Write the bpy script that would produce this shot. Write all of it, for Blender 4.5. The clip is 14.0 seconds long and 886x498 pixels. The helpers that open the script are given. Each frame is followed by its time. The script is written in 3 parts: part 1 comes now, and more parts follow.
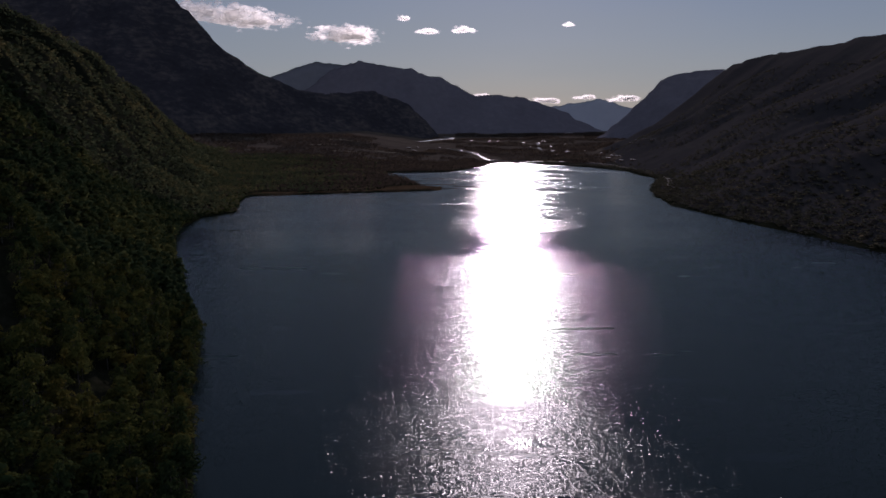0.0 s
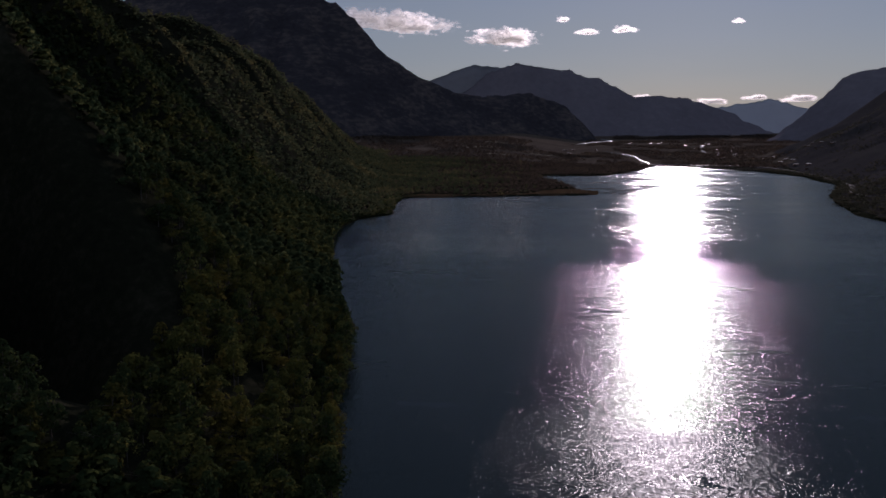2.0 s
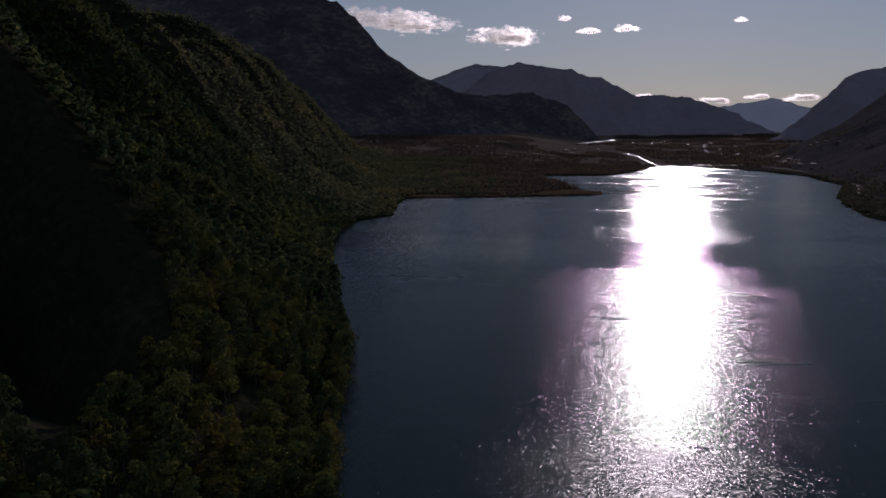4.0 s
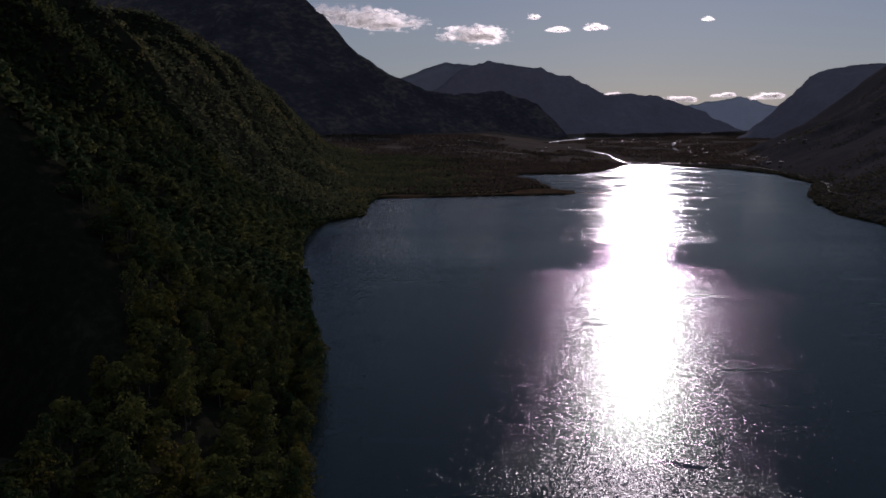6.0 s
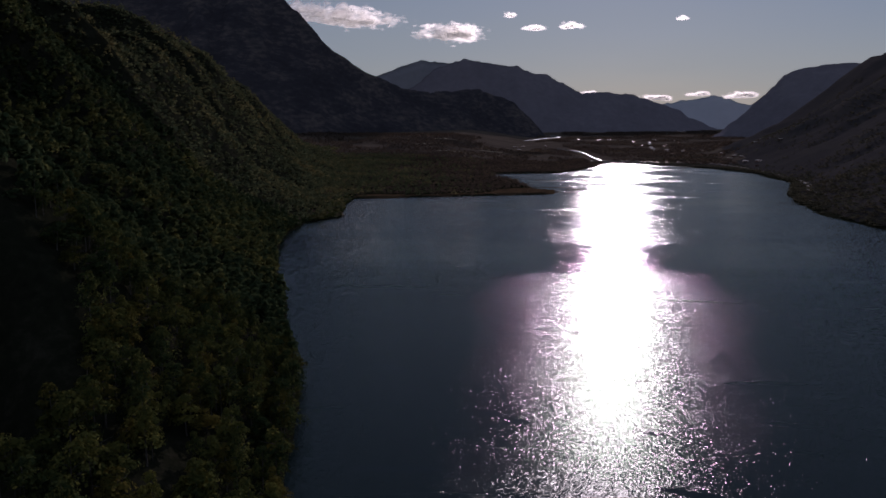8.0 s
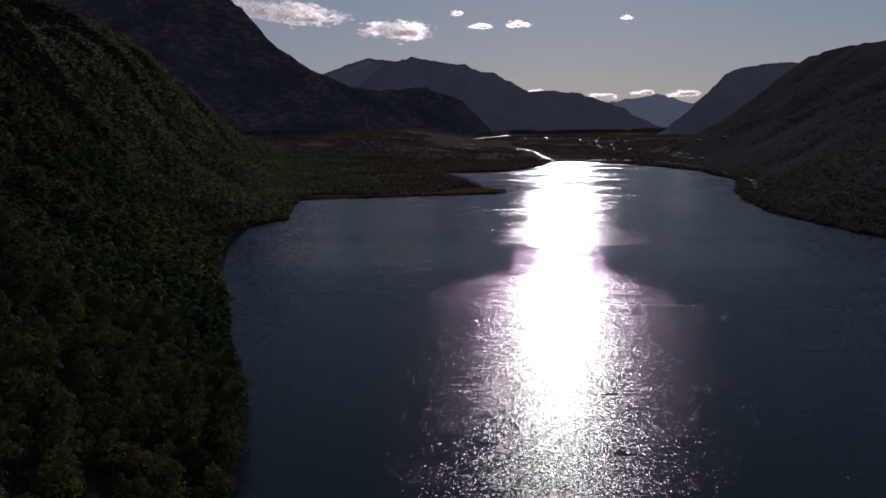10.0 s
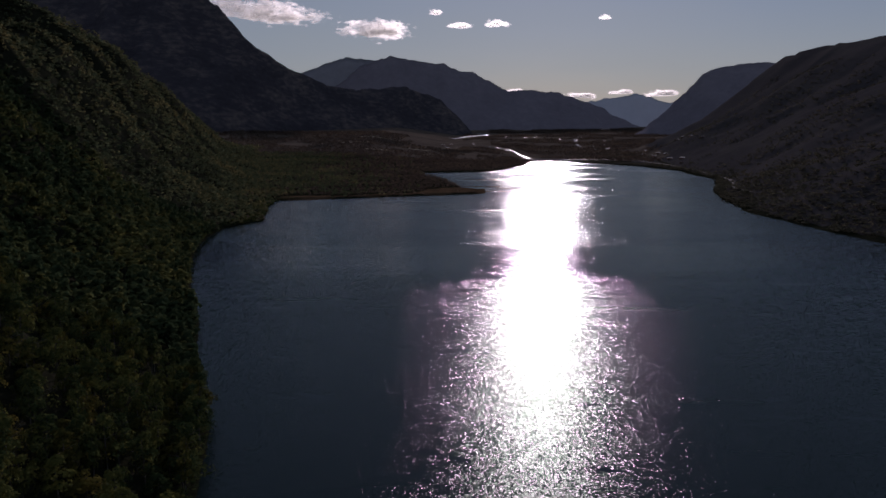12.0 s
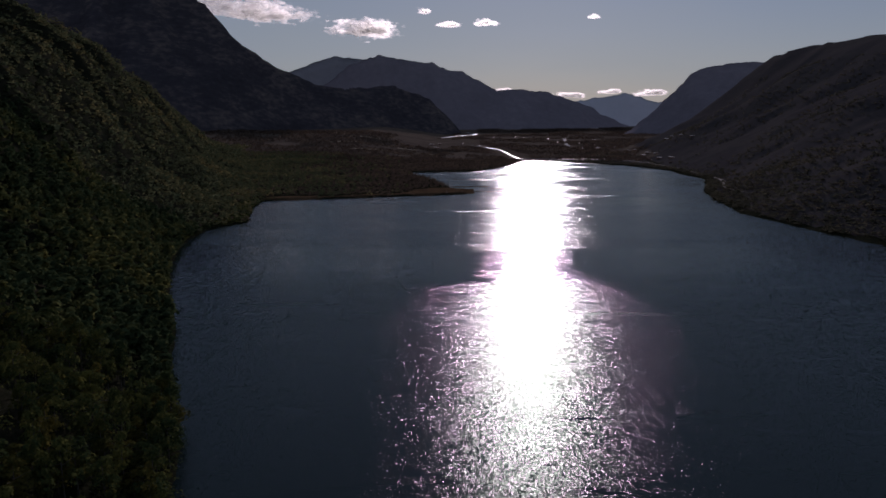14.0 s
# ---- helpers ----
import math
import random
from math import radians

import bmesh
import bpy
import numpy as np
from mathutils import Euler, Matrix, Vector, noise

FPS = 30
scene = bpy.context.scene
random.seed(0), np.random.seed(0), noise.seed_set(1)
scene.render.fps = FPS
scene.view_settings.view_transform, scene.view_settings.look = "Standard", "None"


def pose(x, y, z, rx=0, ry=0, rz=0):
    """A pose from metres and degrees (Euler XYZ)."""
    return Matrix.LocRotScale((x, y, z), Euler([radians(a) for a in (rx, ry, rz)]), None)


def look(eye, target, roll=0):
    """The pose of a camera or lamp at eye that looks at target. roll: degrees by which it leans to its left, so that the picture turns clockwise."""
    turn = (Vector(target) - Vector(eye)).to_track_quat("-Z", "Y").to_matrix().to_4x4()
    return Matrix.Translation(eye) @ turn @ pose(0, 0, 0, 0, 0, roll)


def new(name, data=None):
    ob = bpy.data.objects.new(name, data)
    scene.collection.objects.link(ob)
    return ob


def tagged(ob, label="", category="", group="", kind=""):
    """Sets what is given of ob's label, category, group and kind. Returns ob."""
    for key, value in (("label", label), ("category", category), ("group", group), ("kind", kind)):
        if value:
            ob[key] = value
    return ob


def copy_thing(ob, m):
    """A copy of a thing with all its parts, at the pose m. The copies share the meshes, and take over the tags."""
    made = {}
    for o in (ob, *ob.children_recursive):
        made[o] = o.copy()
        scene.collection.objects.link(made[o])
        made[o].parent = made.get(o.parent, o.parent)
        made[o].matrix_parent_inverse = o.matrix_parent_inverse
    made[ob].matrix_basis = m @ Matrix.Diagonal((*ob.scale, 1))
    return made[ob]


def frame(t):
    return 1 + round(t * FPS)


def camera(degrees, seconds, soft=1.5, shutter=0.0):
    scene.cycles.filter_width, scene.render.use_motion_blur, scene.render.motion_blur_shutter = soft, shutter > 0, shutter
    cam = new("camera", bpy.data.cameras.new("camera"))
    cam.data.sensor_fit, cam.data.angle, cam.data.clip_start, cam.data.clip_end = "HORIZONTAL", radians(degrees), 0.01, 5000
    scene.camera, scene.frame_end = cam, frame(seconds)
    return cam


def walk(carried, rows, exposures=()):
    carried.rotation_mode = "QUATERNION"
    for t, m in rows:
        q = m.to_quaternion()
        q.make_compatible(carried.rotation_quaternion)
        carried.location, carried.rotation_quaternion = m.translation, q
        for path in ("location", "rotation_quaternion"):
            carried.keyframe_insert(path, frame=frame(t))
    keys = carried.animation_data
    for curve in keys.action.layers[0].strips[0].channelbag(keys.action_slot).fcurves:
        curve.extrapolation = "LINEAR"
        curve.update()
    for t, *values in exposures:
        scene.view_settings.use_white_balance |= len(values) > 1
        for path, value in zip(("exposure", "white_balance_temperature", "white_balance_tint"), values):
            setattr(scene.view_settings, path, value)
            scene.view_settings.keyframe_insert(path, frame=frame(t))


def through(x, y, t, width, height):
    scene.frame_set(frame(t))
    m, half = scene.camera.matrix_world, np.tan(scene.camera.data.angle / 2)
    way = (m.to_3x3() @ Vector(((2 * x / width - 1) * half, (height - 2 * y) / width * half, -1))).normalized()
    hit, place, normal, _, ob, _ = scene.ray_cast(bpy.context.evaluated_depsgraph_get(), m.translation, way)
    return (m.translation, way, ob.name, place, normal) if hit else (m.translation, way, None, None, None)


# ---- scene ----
cam = camera(59.1, 14.0, soft=1.6)
walk(cam, [
    (0.0, pose(0.00, 0.00, 90.00, 81.237, -0.075, -0.017)),
    (0.5, pose(-0.69, 3.14, 90.09, 81.298, -0.006, 4.102)),
    (1.0, pose(-1.02, 6.58, 90.27, 81.352, 0.015, 7.311)),
    (1.5, pose(-1.62, 9.91, 90.35, 81.393, 0.010, 9.454)),
    (2.0, pose(-2.38, 13.61, 90.44, 81.403, 0.045, 11.217)),
    (2.5, pose(-3.18, 17.34, 90.52, 81.412, 0.052, 12.313)),
    (3.0, pose(-4.06, 20.87, 90.69, 81.388, 0.070, 12.116)),
    (3.5, pose(-5.09, 24.30, 90.87, 81.366, 0.056, 11.764)),
    (4.0, pose(-6.23, 27.70, 91.06, 81.346, 0.039, 11.298)),
    (4.5, pose(-7.43, 31.13, 91.23, 81.325, 0.038, 10.758)),
    (5.0, pose(-8.65, 34.68, 91.38, 81.302, 0.058, 10.187)),
    (5.5, pose(-9.85, 38.40, 91.49, 81.276, 0.096, 9.627)),
    (6.0, pose(-11.00, 42.37, 91.55, 81.243, 0.136, 9.119)),
    (6.5, pose(-12.49, 46.63, 91.60, 81.224, 0.115, 8.709)),
    (7.0, pose(-14.00, 51.28, 91.67, 81.194, 0.088, 8.243)),
    (7.5, pose(-15.69, 56.13, 91.79, 81.154, 0.059, 7.818)),
    (8.0, pose(-17.41, 61.07, 91.95, 81.109, 0.049, 7.357)),
    (8.5, pose(-19.02, 65.97, 92.12, 81.064, 0.067, 6.779)),
    (9.0, pose(-20.36, 70.71, 92.30, 81.025, 0.107, 6.007)),
    (9.5, pose(-21.30, 75.17, 92.46, 80.997, 0.149, 4.962)),
    (10.0, pose(-21.68, 79.21, 92.58, 80.985, 0.144, 3.565)),
    (10.5, pose(-21.74, 82.79, 92.67, 80.978, 0.155, 3.059)),
    (11.0, pose(-21.61, 85.84, 92.75, 80.981, 0.157, 2.726)),
    (11.5, pose(-21.27, 88.48, 92.74, 80.958, 0.141, 2.383)),
    (12.0, pose(-20.75, 91.22, 92.72, 80.939, 0.126, 2.082)),
    (12.5, pose(-20.39, 94.39, 92.72, 80.919, 0.115, 1.778)),
    (13.0, pose(-20.54, 97.66, 92.74, 80.896, 0.141, 1.551)),
    (13.5, pose(-20.62, 101.16, 92.72, 80.890, 0.114, 1.385)),
    (14.0, pose(-20.31, 104.89, 92.69, 80.889, 0.103, 1.289)),
], exposures=[(0.0, -2.05, 6150, 40), (14.0, -2.05, 6150, 40)])

# ---- world, sun, exposure ----
SUN_AZ, SUN_EL = 5.2, 16.0
world = bpy.data.worlds.new("sky")
scene.world = world
world.use_nodes = True
wn = world.node_tree.nodes
sky = wn.new("ShaderNodeTexSky")
sky.sky_type = "NISHITA"
sky.sun_disc = False
sky.sun_elevation, sky.sun_rotation = radians(SUN_EL), radians(SUN_AZ)
sky.altitude, sky.air_density, sky.dust_density, sky.ozone_density = 100, 1.2, 0.10, 4.0
wn["Background"].inputs["Strength"].default_value = 0.15
veil = wn.new("ShaderNodeMix")
veil.data_type = "RGBA"
veil.inputs["B"].default_value = (6.7, 8.4, 7.5, 1)
high = wn.new("ShaderNodeTexNoise")
high.inputs["Scale"].default_value, high.inputs["Detail"].default_value, high.inputs["Roughness"].default_value = 2.6, 6.0, 0.55
where, spread = wn.new("ShaderNodeTexCoord"), wn.new("ShaderNodeMapping")
spread.inputs["Scale"].default_value, spread.inputs["Rotation"].default_value = (1.0, 1.0, 4.5), (0.10, 0.22, 0.0)
streaks = wn.new("ShaderNodeMapRange")
for key, value in (("From Min", 0.42), ("From Max", 0.72), ("To Min", 0.21), ("To Max", 0.42)):
    streaks.inputs[key].default_value = value
rise, low, haze = wn.new("ShaderNodeSeparateXYZ"), wn.new("ShaderNodeMapRange"), wn.new("ShaderNodeMath")
low.inputs["From Min"].default_value, low.inputs["From Max"].default_value = 0.0, 0.22
low.inputs["To Min"].default_value, low.inputs["To Max"].default_value = 0.34, 0.0
for a, b in ((where.outputs["Generated"], rise.inputs[0]), (rise.outputs["Z"], low.inputs["Value"]), (low.outputs["Result"], haze.inputs[0]), (streaks.outputs["Result"], haze.inputs[1])):
    world.node_tree.links.new(a, b)
for a, b in ((where.outputs["Generated"], spread.inputs["Vector"]), (spread.outputs["Vector"], high.inputs["Vector"]), (high.outputs["Fac"], streaks.inputs["Value"]), (haze.outputs[0], veil.inputs["Factor"])):
    world.node_tree.links.new(a, b)
world.node_tree.links.new(sky.outputs["Color"], veil.inputs["A"])
world.node_tree.links.new(veil.outputs["Result"], wn["Background"].inputs["Color"])
lamp = bpy.data.lights.new("sun", "SUN")
lamp.energy, lamp.angle, lamp.color = 4.9, radians(0.5), (1.0, 0.95, 0.87)
sun = new("sun", lamp)
away = Vector((math.sin(radians(SUN_AZ)) * math.cos(radians(SUN_EL)), math.cos(radians(SUN_AZ)) * math.cos(radians(SUN_EL)), math.sin(radians(SUN_EL))))
sun.matrix_world = look(away * 100, (0, 0, 0))

# ---- materials ----


def material(name):
    m = bpy.data.materials.new(name)
    m.use_nodes = True
    m.node_tree.nodes.clear()
    return m, m.node_tree.nodes, m.node_tree.links


def node(nodes, links, kind, ins=(), **props):
    n = nodes.new("ShaderNode" + kind)
    for key, value in props.items():
        setattr(n, key, value)
    for key, value in dict(ins).items():
        if isinstance(value, bpy.types.NodeSocket):
            links.new(value, n.inputs[key])
        else:
            n.inputs[key].default_value = value
    return n


def ramp(nodes, links, fac, stops):
    n = nodes.new("ShaderNodeValToRGB")
    links.new(fac, n.inputs["Fac"])
    e = n.color_ramp.elements
    while len(e) < len(stops):
        e.new(0.5)
    for k, (p, c) in enumerate(stops):
        e[k].position, e[k].color = p, (*c, 1)
    return n.outputs["Color"]


def earthy(name, stops, scale, fine, bump=0.5, dist=1.0, stretch=(1, 1, 1)):
    """A rough mineral or ground surface: two scales of noise in colour and relief."""
    m, n, k = material(name)
    co = node(n, k, "TexCoord").outputs["Object"]
    co = node(n, k, "Mapping", {"Vector": co, "Scale": stretch}).outputs["Vector"]
    a = node(n, k, "TexNoise", {"Vector": co, "Scale": scale, "Detail": 8.0, "Roughness": 0.6})
    b = node(n, k, "TexNoise", {"Vector": co, "Scale": fine, "Detail": 6.0, "Roughness": 0.65})
    mix = node(n, k, "Math", {0: a.outputs["Fac"], 1: b.outputs["Fac"]}, operation="ADD")
    half = node(n, k, "Math", {0: mix.outputs[0], 1: 0.5}, operation="MULTIPLY")
    col = ramp(n, k, half.outputs[0], stops)
    bp = node(n, k, "Bump", {"Height": half.outputs[0], "Strength": bump, "Distance": dist})
    p = node(n, k, "BsdfDiffuse", {"Color": col, "Roughness": 0.0, "Normal": bp.outputs["Normal"]})
    node(n, k, "OutputMaterial", {"Surface": p.outputs[0]})
    return m


def leafy(name, dark, mid, gold, through=0.3):
    """Leaves: colour varies from leaf to leaf and from tree to tree; light passes through."""
    m, n, k = material(name)
    geo = node(n, k, "NewGeometry")
    a = node(n, k, "TexNoise", {"Vector": geo.outputs["Position"], "Scale": 0.11, "Detail": 3.0})
    b = node(n, k, "TexNoise", {"Vector": geo.outputs["Position"], "Scale": 0.012, "Detail": 2.0})
    t = node(n, k, "Math", {0: geo.outputs["Random Per Island"], 1: 0.15, 2: 0.0}, operation="MULTIPLY_ADD")
    t = node(n, k, "Math", {0: a.outputs["Fac"], 1: 0.75, 2: t.outputs[0]}, operation="MULTIPLY_ADD")
    t = node(n, k, "Math", {0: b.outputs["Fac"], 1: 0.85, 2: t.outputs[0]}, operation="MULTIPLY_ADD")
    t = node(n, k, "Math", {0: t.outputs[0], 1: 0.40}, operation="SUBTRACT")
    col = ramp(n, k, t.outputs[0], [(0.1, dark), (0.45, mid), (0.8, gold)])
    # the spray a leaf grows on turns it outwards from the crown
    out = node(n, k, "Attribute", attribute_name="outward")
    out = node(n, k, "VectorTransform", {"Vector": out.outputs["Vector"]}, vector_type="NORMAL", convert_from="OBJECT", convert_to="WORLD")
    out = node(n, k, "VectorMath", {0: out.outputs[0], "Scale": 1.4}, operation="SCALE")
    nrm = node(n, k, "VectorMath", {0: out.outputs[0], 1: geo.outputs["Normal"]}, operation="ADD")
    nrm = node(n, k, "VectorMath", {0: nrm.outputs[0]}, operation="NORMALIZE").outputs[0]
    d = node(n, k, "BsdfDiffuse", {"Color": col, "Normal": nrm})
    tr = node(n, k, "BsdfTranslucent", {"Color": col, "Normal": nrm})
    mx = node(n, k, "MixShader", {0: through, 1: d.outputs[0], 2: tr.outputs[0]})
    node(n, k, "OutputMaterial", {"Surface": mx.outputs[0]})
    return m


def plain(name, col, rough=0.6, metal=0.0, vary=0.25, scale=1.5, gloss=0.4):
    m, n, k = material(name)
    co = node(n, k, "TexCoord").outputs["Object"]
    a = node(n, k, "TexNoise", {"Vector": co, "Scale": scale, "Detail": 6.0})
    info = node(n, k, "ObjectInfo")
    t = node(n, k, "Math", {0: a.outputs["Fac"], 1: info.outputs["Random"]}, operation="ADD")
    t = node(n, k, "Math", {0: t.outputs[0], 1: 0.5}, operation="MULTIPLY")
    c = ramp(n, k, t.outputs[0], [(0.15, tuple(v * (1 - vary) for v in col)), (0.85, tuple(min(1, v * (1 + vary)) for v in col))])
    bp = node(n, k, "Bump", {"Height": a.outputs["Fac"], "Strength": 0.2, "Distance": 0.05})
    p = node(n, k, "BsdfPrincipled", {"Base Color": c, "Roughness": rough, "Metallic": metal, "Specular IOR Level": gloss, "Normal": bp.outputs["Normal"]})
    node(n, k, "OutputMaterial", {"Surface": p.outputs[0]})
    return m


def lake_material(name, cell=9.0, breeze=None):
    """Wind-rippled water: wavelets of random tilt, calm and ruffled bands drawn by the wind."""
    m, n, k = material(name)
    co = node(n, k, "TexCoord").outputs["Object"]
    xyz = node(n, k, "SeparateXYZ", {"Vector": co})
    stretched = node(n, k, "Mapping", {"Vector": co, "Scale": (0.6, 1.0, 1.0)}).outputs["Vector"]
    drift = node(n, k, "TexNoise", {"Vector": stretched, "Scale": 0.011, "Detail": 5.0, "Roughness": 0.6})
    streak = node(n, k, "TexNoise", {"Vector": node(n, k, "Mapping", {"Vector": co, "Scale": (0.16, 1.0, 1.0)}).outputs["Vector"], "Scale": 0.045, "Detail": 5.0, "Roughness": 0.6})
    # distance up the lake, bent by the drift of the wind
    v = node(n, k, "Math", {0: drift.outputs["Fac"], 1: 190.0, 2: -95.0}, operation="MULTIPLY_ADD")
    v = node(n, k, "Math", {0: xyz.outputs["Y"], 1: v.outputs[0]}, operation="ADD")
    v = node(n, k, "Math", {0: v.outputs[0], 1: 2000.0}, operation="DIVIDE")
    wind = ramp(n, k, v.outputs[0], [(0.0, (1.0,) * 3), (0.26, (0.95,) * 3), (0.30, (0.4,) * 3), (0.335, (0.4,) * 3), (0.355, (0.68,) * 3), (0.60, (0.60,) * 3), (0.75, (0.75,) * 3), (1.0, (0.85,) * 3)])
    st = node(n, k, "MapRange", {"Value": streak.outputs["Fac"], "From Min": 0.35, "From Max": 0.65, "To Min": 0.6, "To Max": 1.2})
    far = node(n, k, "MapRange", {"Value": v.outputs[0], "From Min": 0.22, "From Max": 0.36, "To Min": 0.3, "To Max": 1.0})
    st = node(n, k, "Math", {0: node(n, k, "Math", {0: st.outputs[0], 1: 1.0}, operation="SUBTRACT").outputs[0], 1: far.outputs[0], 2: 1.0}, operation="MULTIPLY_ADD")
    wind = node(n, k, "Math", {0: wind, 1: st.outputs[0]}, operation="MULTIPLY").outputs[0]
    # long wind lanes near the head of the lake
    lanes = node(n, k, "TexNoise", {"Vector": node(n, k, "Mapping", {"Vector": co, "Scale": (0.4, 1.0, 1.0), "Rotation": (0, 0, 0.15)}).outputs["Vector"], "Scale": 0.011, "Detail": 5.0, "Roughness": 0.65})
    ln = node(n, k, "MapRange", {"Value": lanes.outputs["Fac"], "From Min": 0.38, "From Max": 0.62, "To Min": -0.5, "To Max": 0.6})
    up_lake = node(n, k, "MapRange", {"Value": v.outputs[0], "From Min": 0.36, "From Max": 0.50, "To Min": 0.0, "To Max": 1.0})
    ln = node(n, k, "Math", {0: ln.outputs[0], 1: up_lake.outputs[0], 2: 1.0}, operation="MULTIPLY_ADD")
    wind = node(n, k, "Math", {0: wind, 1: ln.outputs[0]}, operation="MULTIPLY").outputs[0]
    slick = node(n, k, "TexNoise", {"Vector": node(n, k, "Mapping", {"Vector": co, "Rotation": (0, 0, 0.5), "Scale": (0.3, 1.0, 1.0)}).outputs["Vector"], "Scale": 0.09, "Detail": 4.0, "Roughness": 0.6})
    sl = node(n, k, "MapRange", {"Value": slick.outputs["Fac"], "From Min": 0.62, "From Max": 0.66, "To Min": 1.0, "To Max": 0.35})
    wind = node(n, k, "Math", {0: wind, 1: sl.outputs[0]}, operation="MULTIPLY").outputs[0]
    if breeze:
        wind = node(n, k, "Math", {0: st.outputs[0], 1: breeze}, operation="MULTIPLY").outputs[0]
    # wavelets at three sizes; the larger ones die out up the lake
    grown = ramp(n, k, v.outputs[0], [(0.08, (0.4,) * 3), (0.19, (1.0,) * 3), (0.36, (1.0,) * 3), (0.42, (0.2,) * 3)])
    long_waves = ramp(n, k, v.outputs[0], [(0.16, (0.1,) * 3), (0.26, (1.0,) * 3), (0.36, (1.0,) * 3), (0.46, (0.3,) * 3)])
    total = None
    for size, share in ((cell, 0.40), (cell * 0.45, 0.40), (cell * 0.22, 0.36), (cell * 0.09, 0.29)):
        at = node(n, k, "Mapping", {"Vector": co, "Scale": (1.0, 0.42, 1.0), "Rotation": (0, 0, 0.12)}).outputs["Vector"]
        vor = node(n, k, "TexVoronoi", {"Vector": at, "Scale": size}, voronoi_dimensions="2D")
        rgb = node(n, k, "SeparateColor", {"Color": vor.outputs["Color"]})
        tilt = node(n, k, "VectorMath", {0: vor.outputs["Color"], 1: (0.5, 0.5, 0.5)}, operation="SUBTRACT")
        tail = node(n, k, "Math", {0: rgb.outputs["Blue"], 1: 1.1}, operation="POWER")
        some = node(n, k, "MapRange", {"Value": tail.outputs[0], "To Min": share * 0.3, "To Max": share})
        amp = node(n, k, "Math", {0: wind, 1: some.outputs[0]}, operation="MULTIPLY")
        if size < cell * 0.3:
            amp = node(n, k, "Math", {0: amp.outputs[0], 1: grown if size > cell * 0.1 else long_waves}, operation="MULTIPLY")
        tilt = node(n, k, "VectorMath", {0: tilt.outputs[0], "Scale": amp.outputs[0]}, operation="SCALE").outputs[0]
        total = tilt if total is None else node(n, k, "VectorMath", {0: total, 1: tilt}, operation="ADD").outputs[0]
    # a gust of fine ripples over the near water
    g = node(n, k, "Math", {0: slick.outputs["Fac"], 1: 46.0, 2: xyz.outputs["Y"]}, operation="MULTIPLY_ADD")
    lee = node(n, k, "Math", {0: xyz.outputs["X"], 1: 35.0}, operation="SUBTRACT")
    lee = node(n, k, "Math", {0: lee.outputs[0], 1: 0.0}, operation="MAXIMUM")
    g = node(n, k, "Math", {0: lee.outputs[0], 1: 1.2, 2: g.outputs[0]}, operation="MULTIPLY_ADD")
    gust = node(n, k, "MapRange", {"Value": g.outputs[0], "From Min": 270.0, "From Max": 288.0, "To Min": 1.0, "To Max": 0.0}).outputs[0]
    untinted = node(n, k, "MapRange", {"Value": v.outputs[0], "From Min": 0.29, "From Max": 0.38, "To Min": 0.0, "To Max": 1.0}).outputs[0]
    untinted = node(n, k, "Math", {0: untinted, 1: gust}, operation="MAXIMUM").outputs[0]
    # steep wavelets coloured purple, shallow ones green: the glitter's purple fringe is painted in
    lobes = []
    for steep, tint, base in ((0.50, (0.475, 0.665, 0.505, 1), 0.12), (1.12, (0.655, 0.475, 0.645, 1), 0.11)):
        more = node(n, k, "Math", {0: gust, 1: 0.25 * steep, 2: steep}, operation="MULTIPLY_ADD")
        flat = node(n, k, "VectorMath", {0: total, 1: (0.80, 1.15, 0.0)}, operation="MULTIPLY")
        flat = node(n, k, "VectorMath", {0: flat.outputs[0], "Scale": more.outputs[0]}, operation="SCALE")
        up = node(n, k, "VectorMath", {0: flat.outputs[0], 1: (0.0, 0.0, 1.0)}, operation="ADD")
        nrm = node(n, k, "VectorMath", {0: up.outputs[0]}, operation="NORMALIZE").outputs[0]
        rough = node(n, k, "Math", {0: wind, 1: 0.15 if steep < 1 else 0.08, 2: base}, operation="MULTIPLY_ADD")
        tint = node(n, k, "Mix", {"Factor": untinted, "A": tint, "B": (0.575, 0.60, 0.595, 1)}, data_type="RGBA").outputs["Result"]
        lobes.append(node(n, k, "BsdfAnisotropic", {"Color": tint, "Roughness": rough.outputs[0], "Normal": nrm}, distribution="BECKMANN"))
    fr = node(n, k, "Fresnel", {"IOR": 1.33})
    body = node(n, k, "BsdfDiffuse", {"Color": (0.009, 0.020, 0.021, 1)})
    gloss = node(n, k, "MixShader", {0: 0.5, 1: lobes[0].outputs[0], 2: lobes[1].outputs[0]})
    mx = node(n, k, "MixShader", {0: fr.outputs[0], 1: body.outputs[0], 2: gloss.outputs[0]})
    node(n, k, "OutputMaterial", {"Surface": mx.outputs[0]})
    return m


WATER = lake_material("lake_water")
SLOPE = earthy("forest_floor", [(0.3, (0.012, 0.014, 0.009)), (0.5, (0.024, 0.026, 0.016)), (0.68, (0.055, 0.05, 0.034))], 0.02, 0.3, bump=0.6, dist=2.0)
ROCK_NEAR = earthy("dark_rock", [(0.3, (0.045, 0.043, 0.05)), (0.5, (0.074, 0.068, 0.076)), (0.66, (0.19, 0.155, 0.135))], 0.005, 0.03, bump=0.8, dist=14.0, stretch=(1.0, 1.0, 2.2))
# air haze put into the next three rock colours, palest for the farthest peak
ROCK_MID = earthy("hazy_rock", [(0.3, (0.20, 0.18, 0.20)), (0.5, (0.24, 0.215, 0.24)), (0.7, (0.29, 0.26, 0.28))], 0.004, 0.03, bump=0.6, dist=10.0)
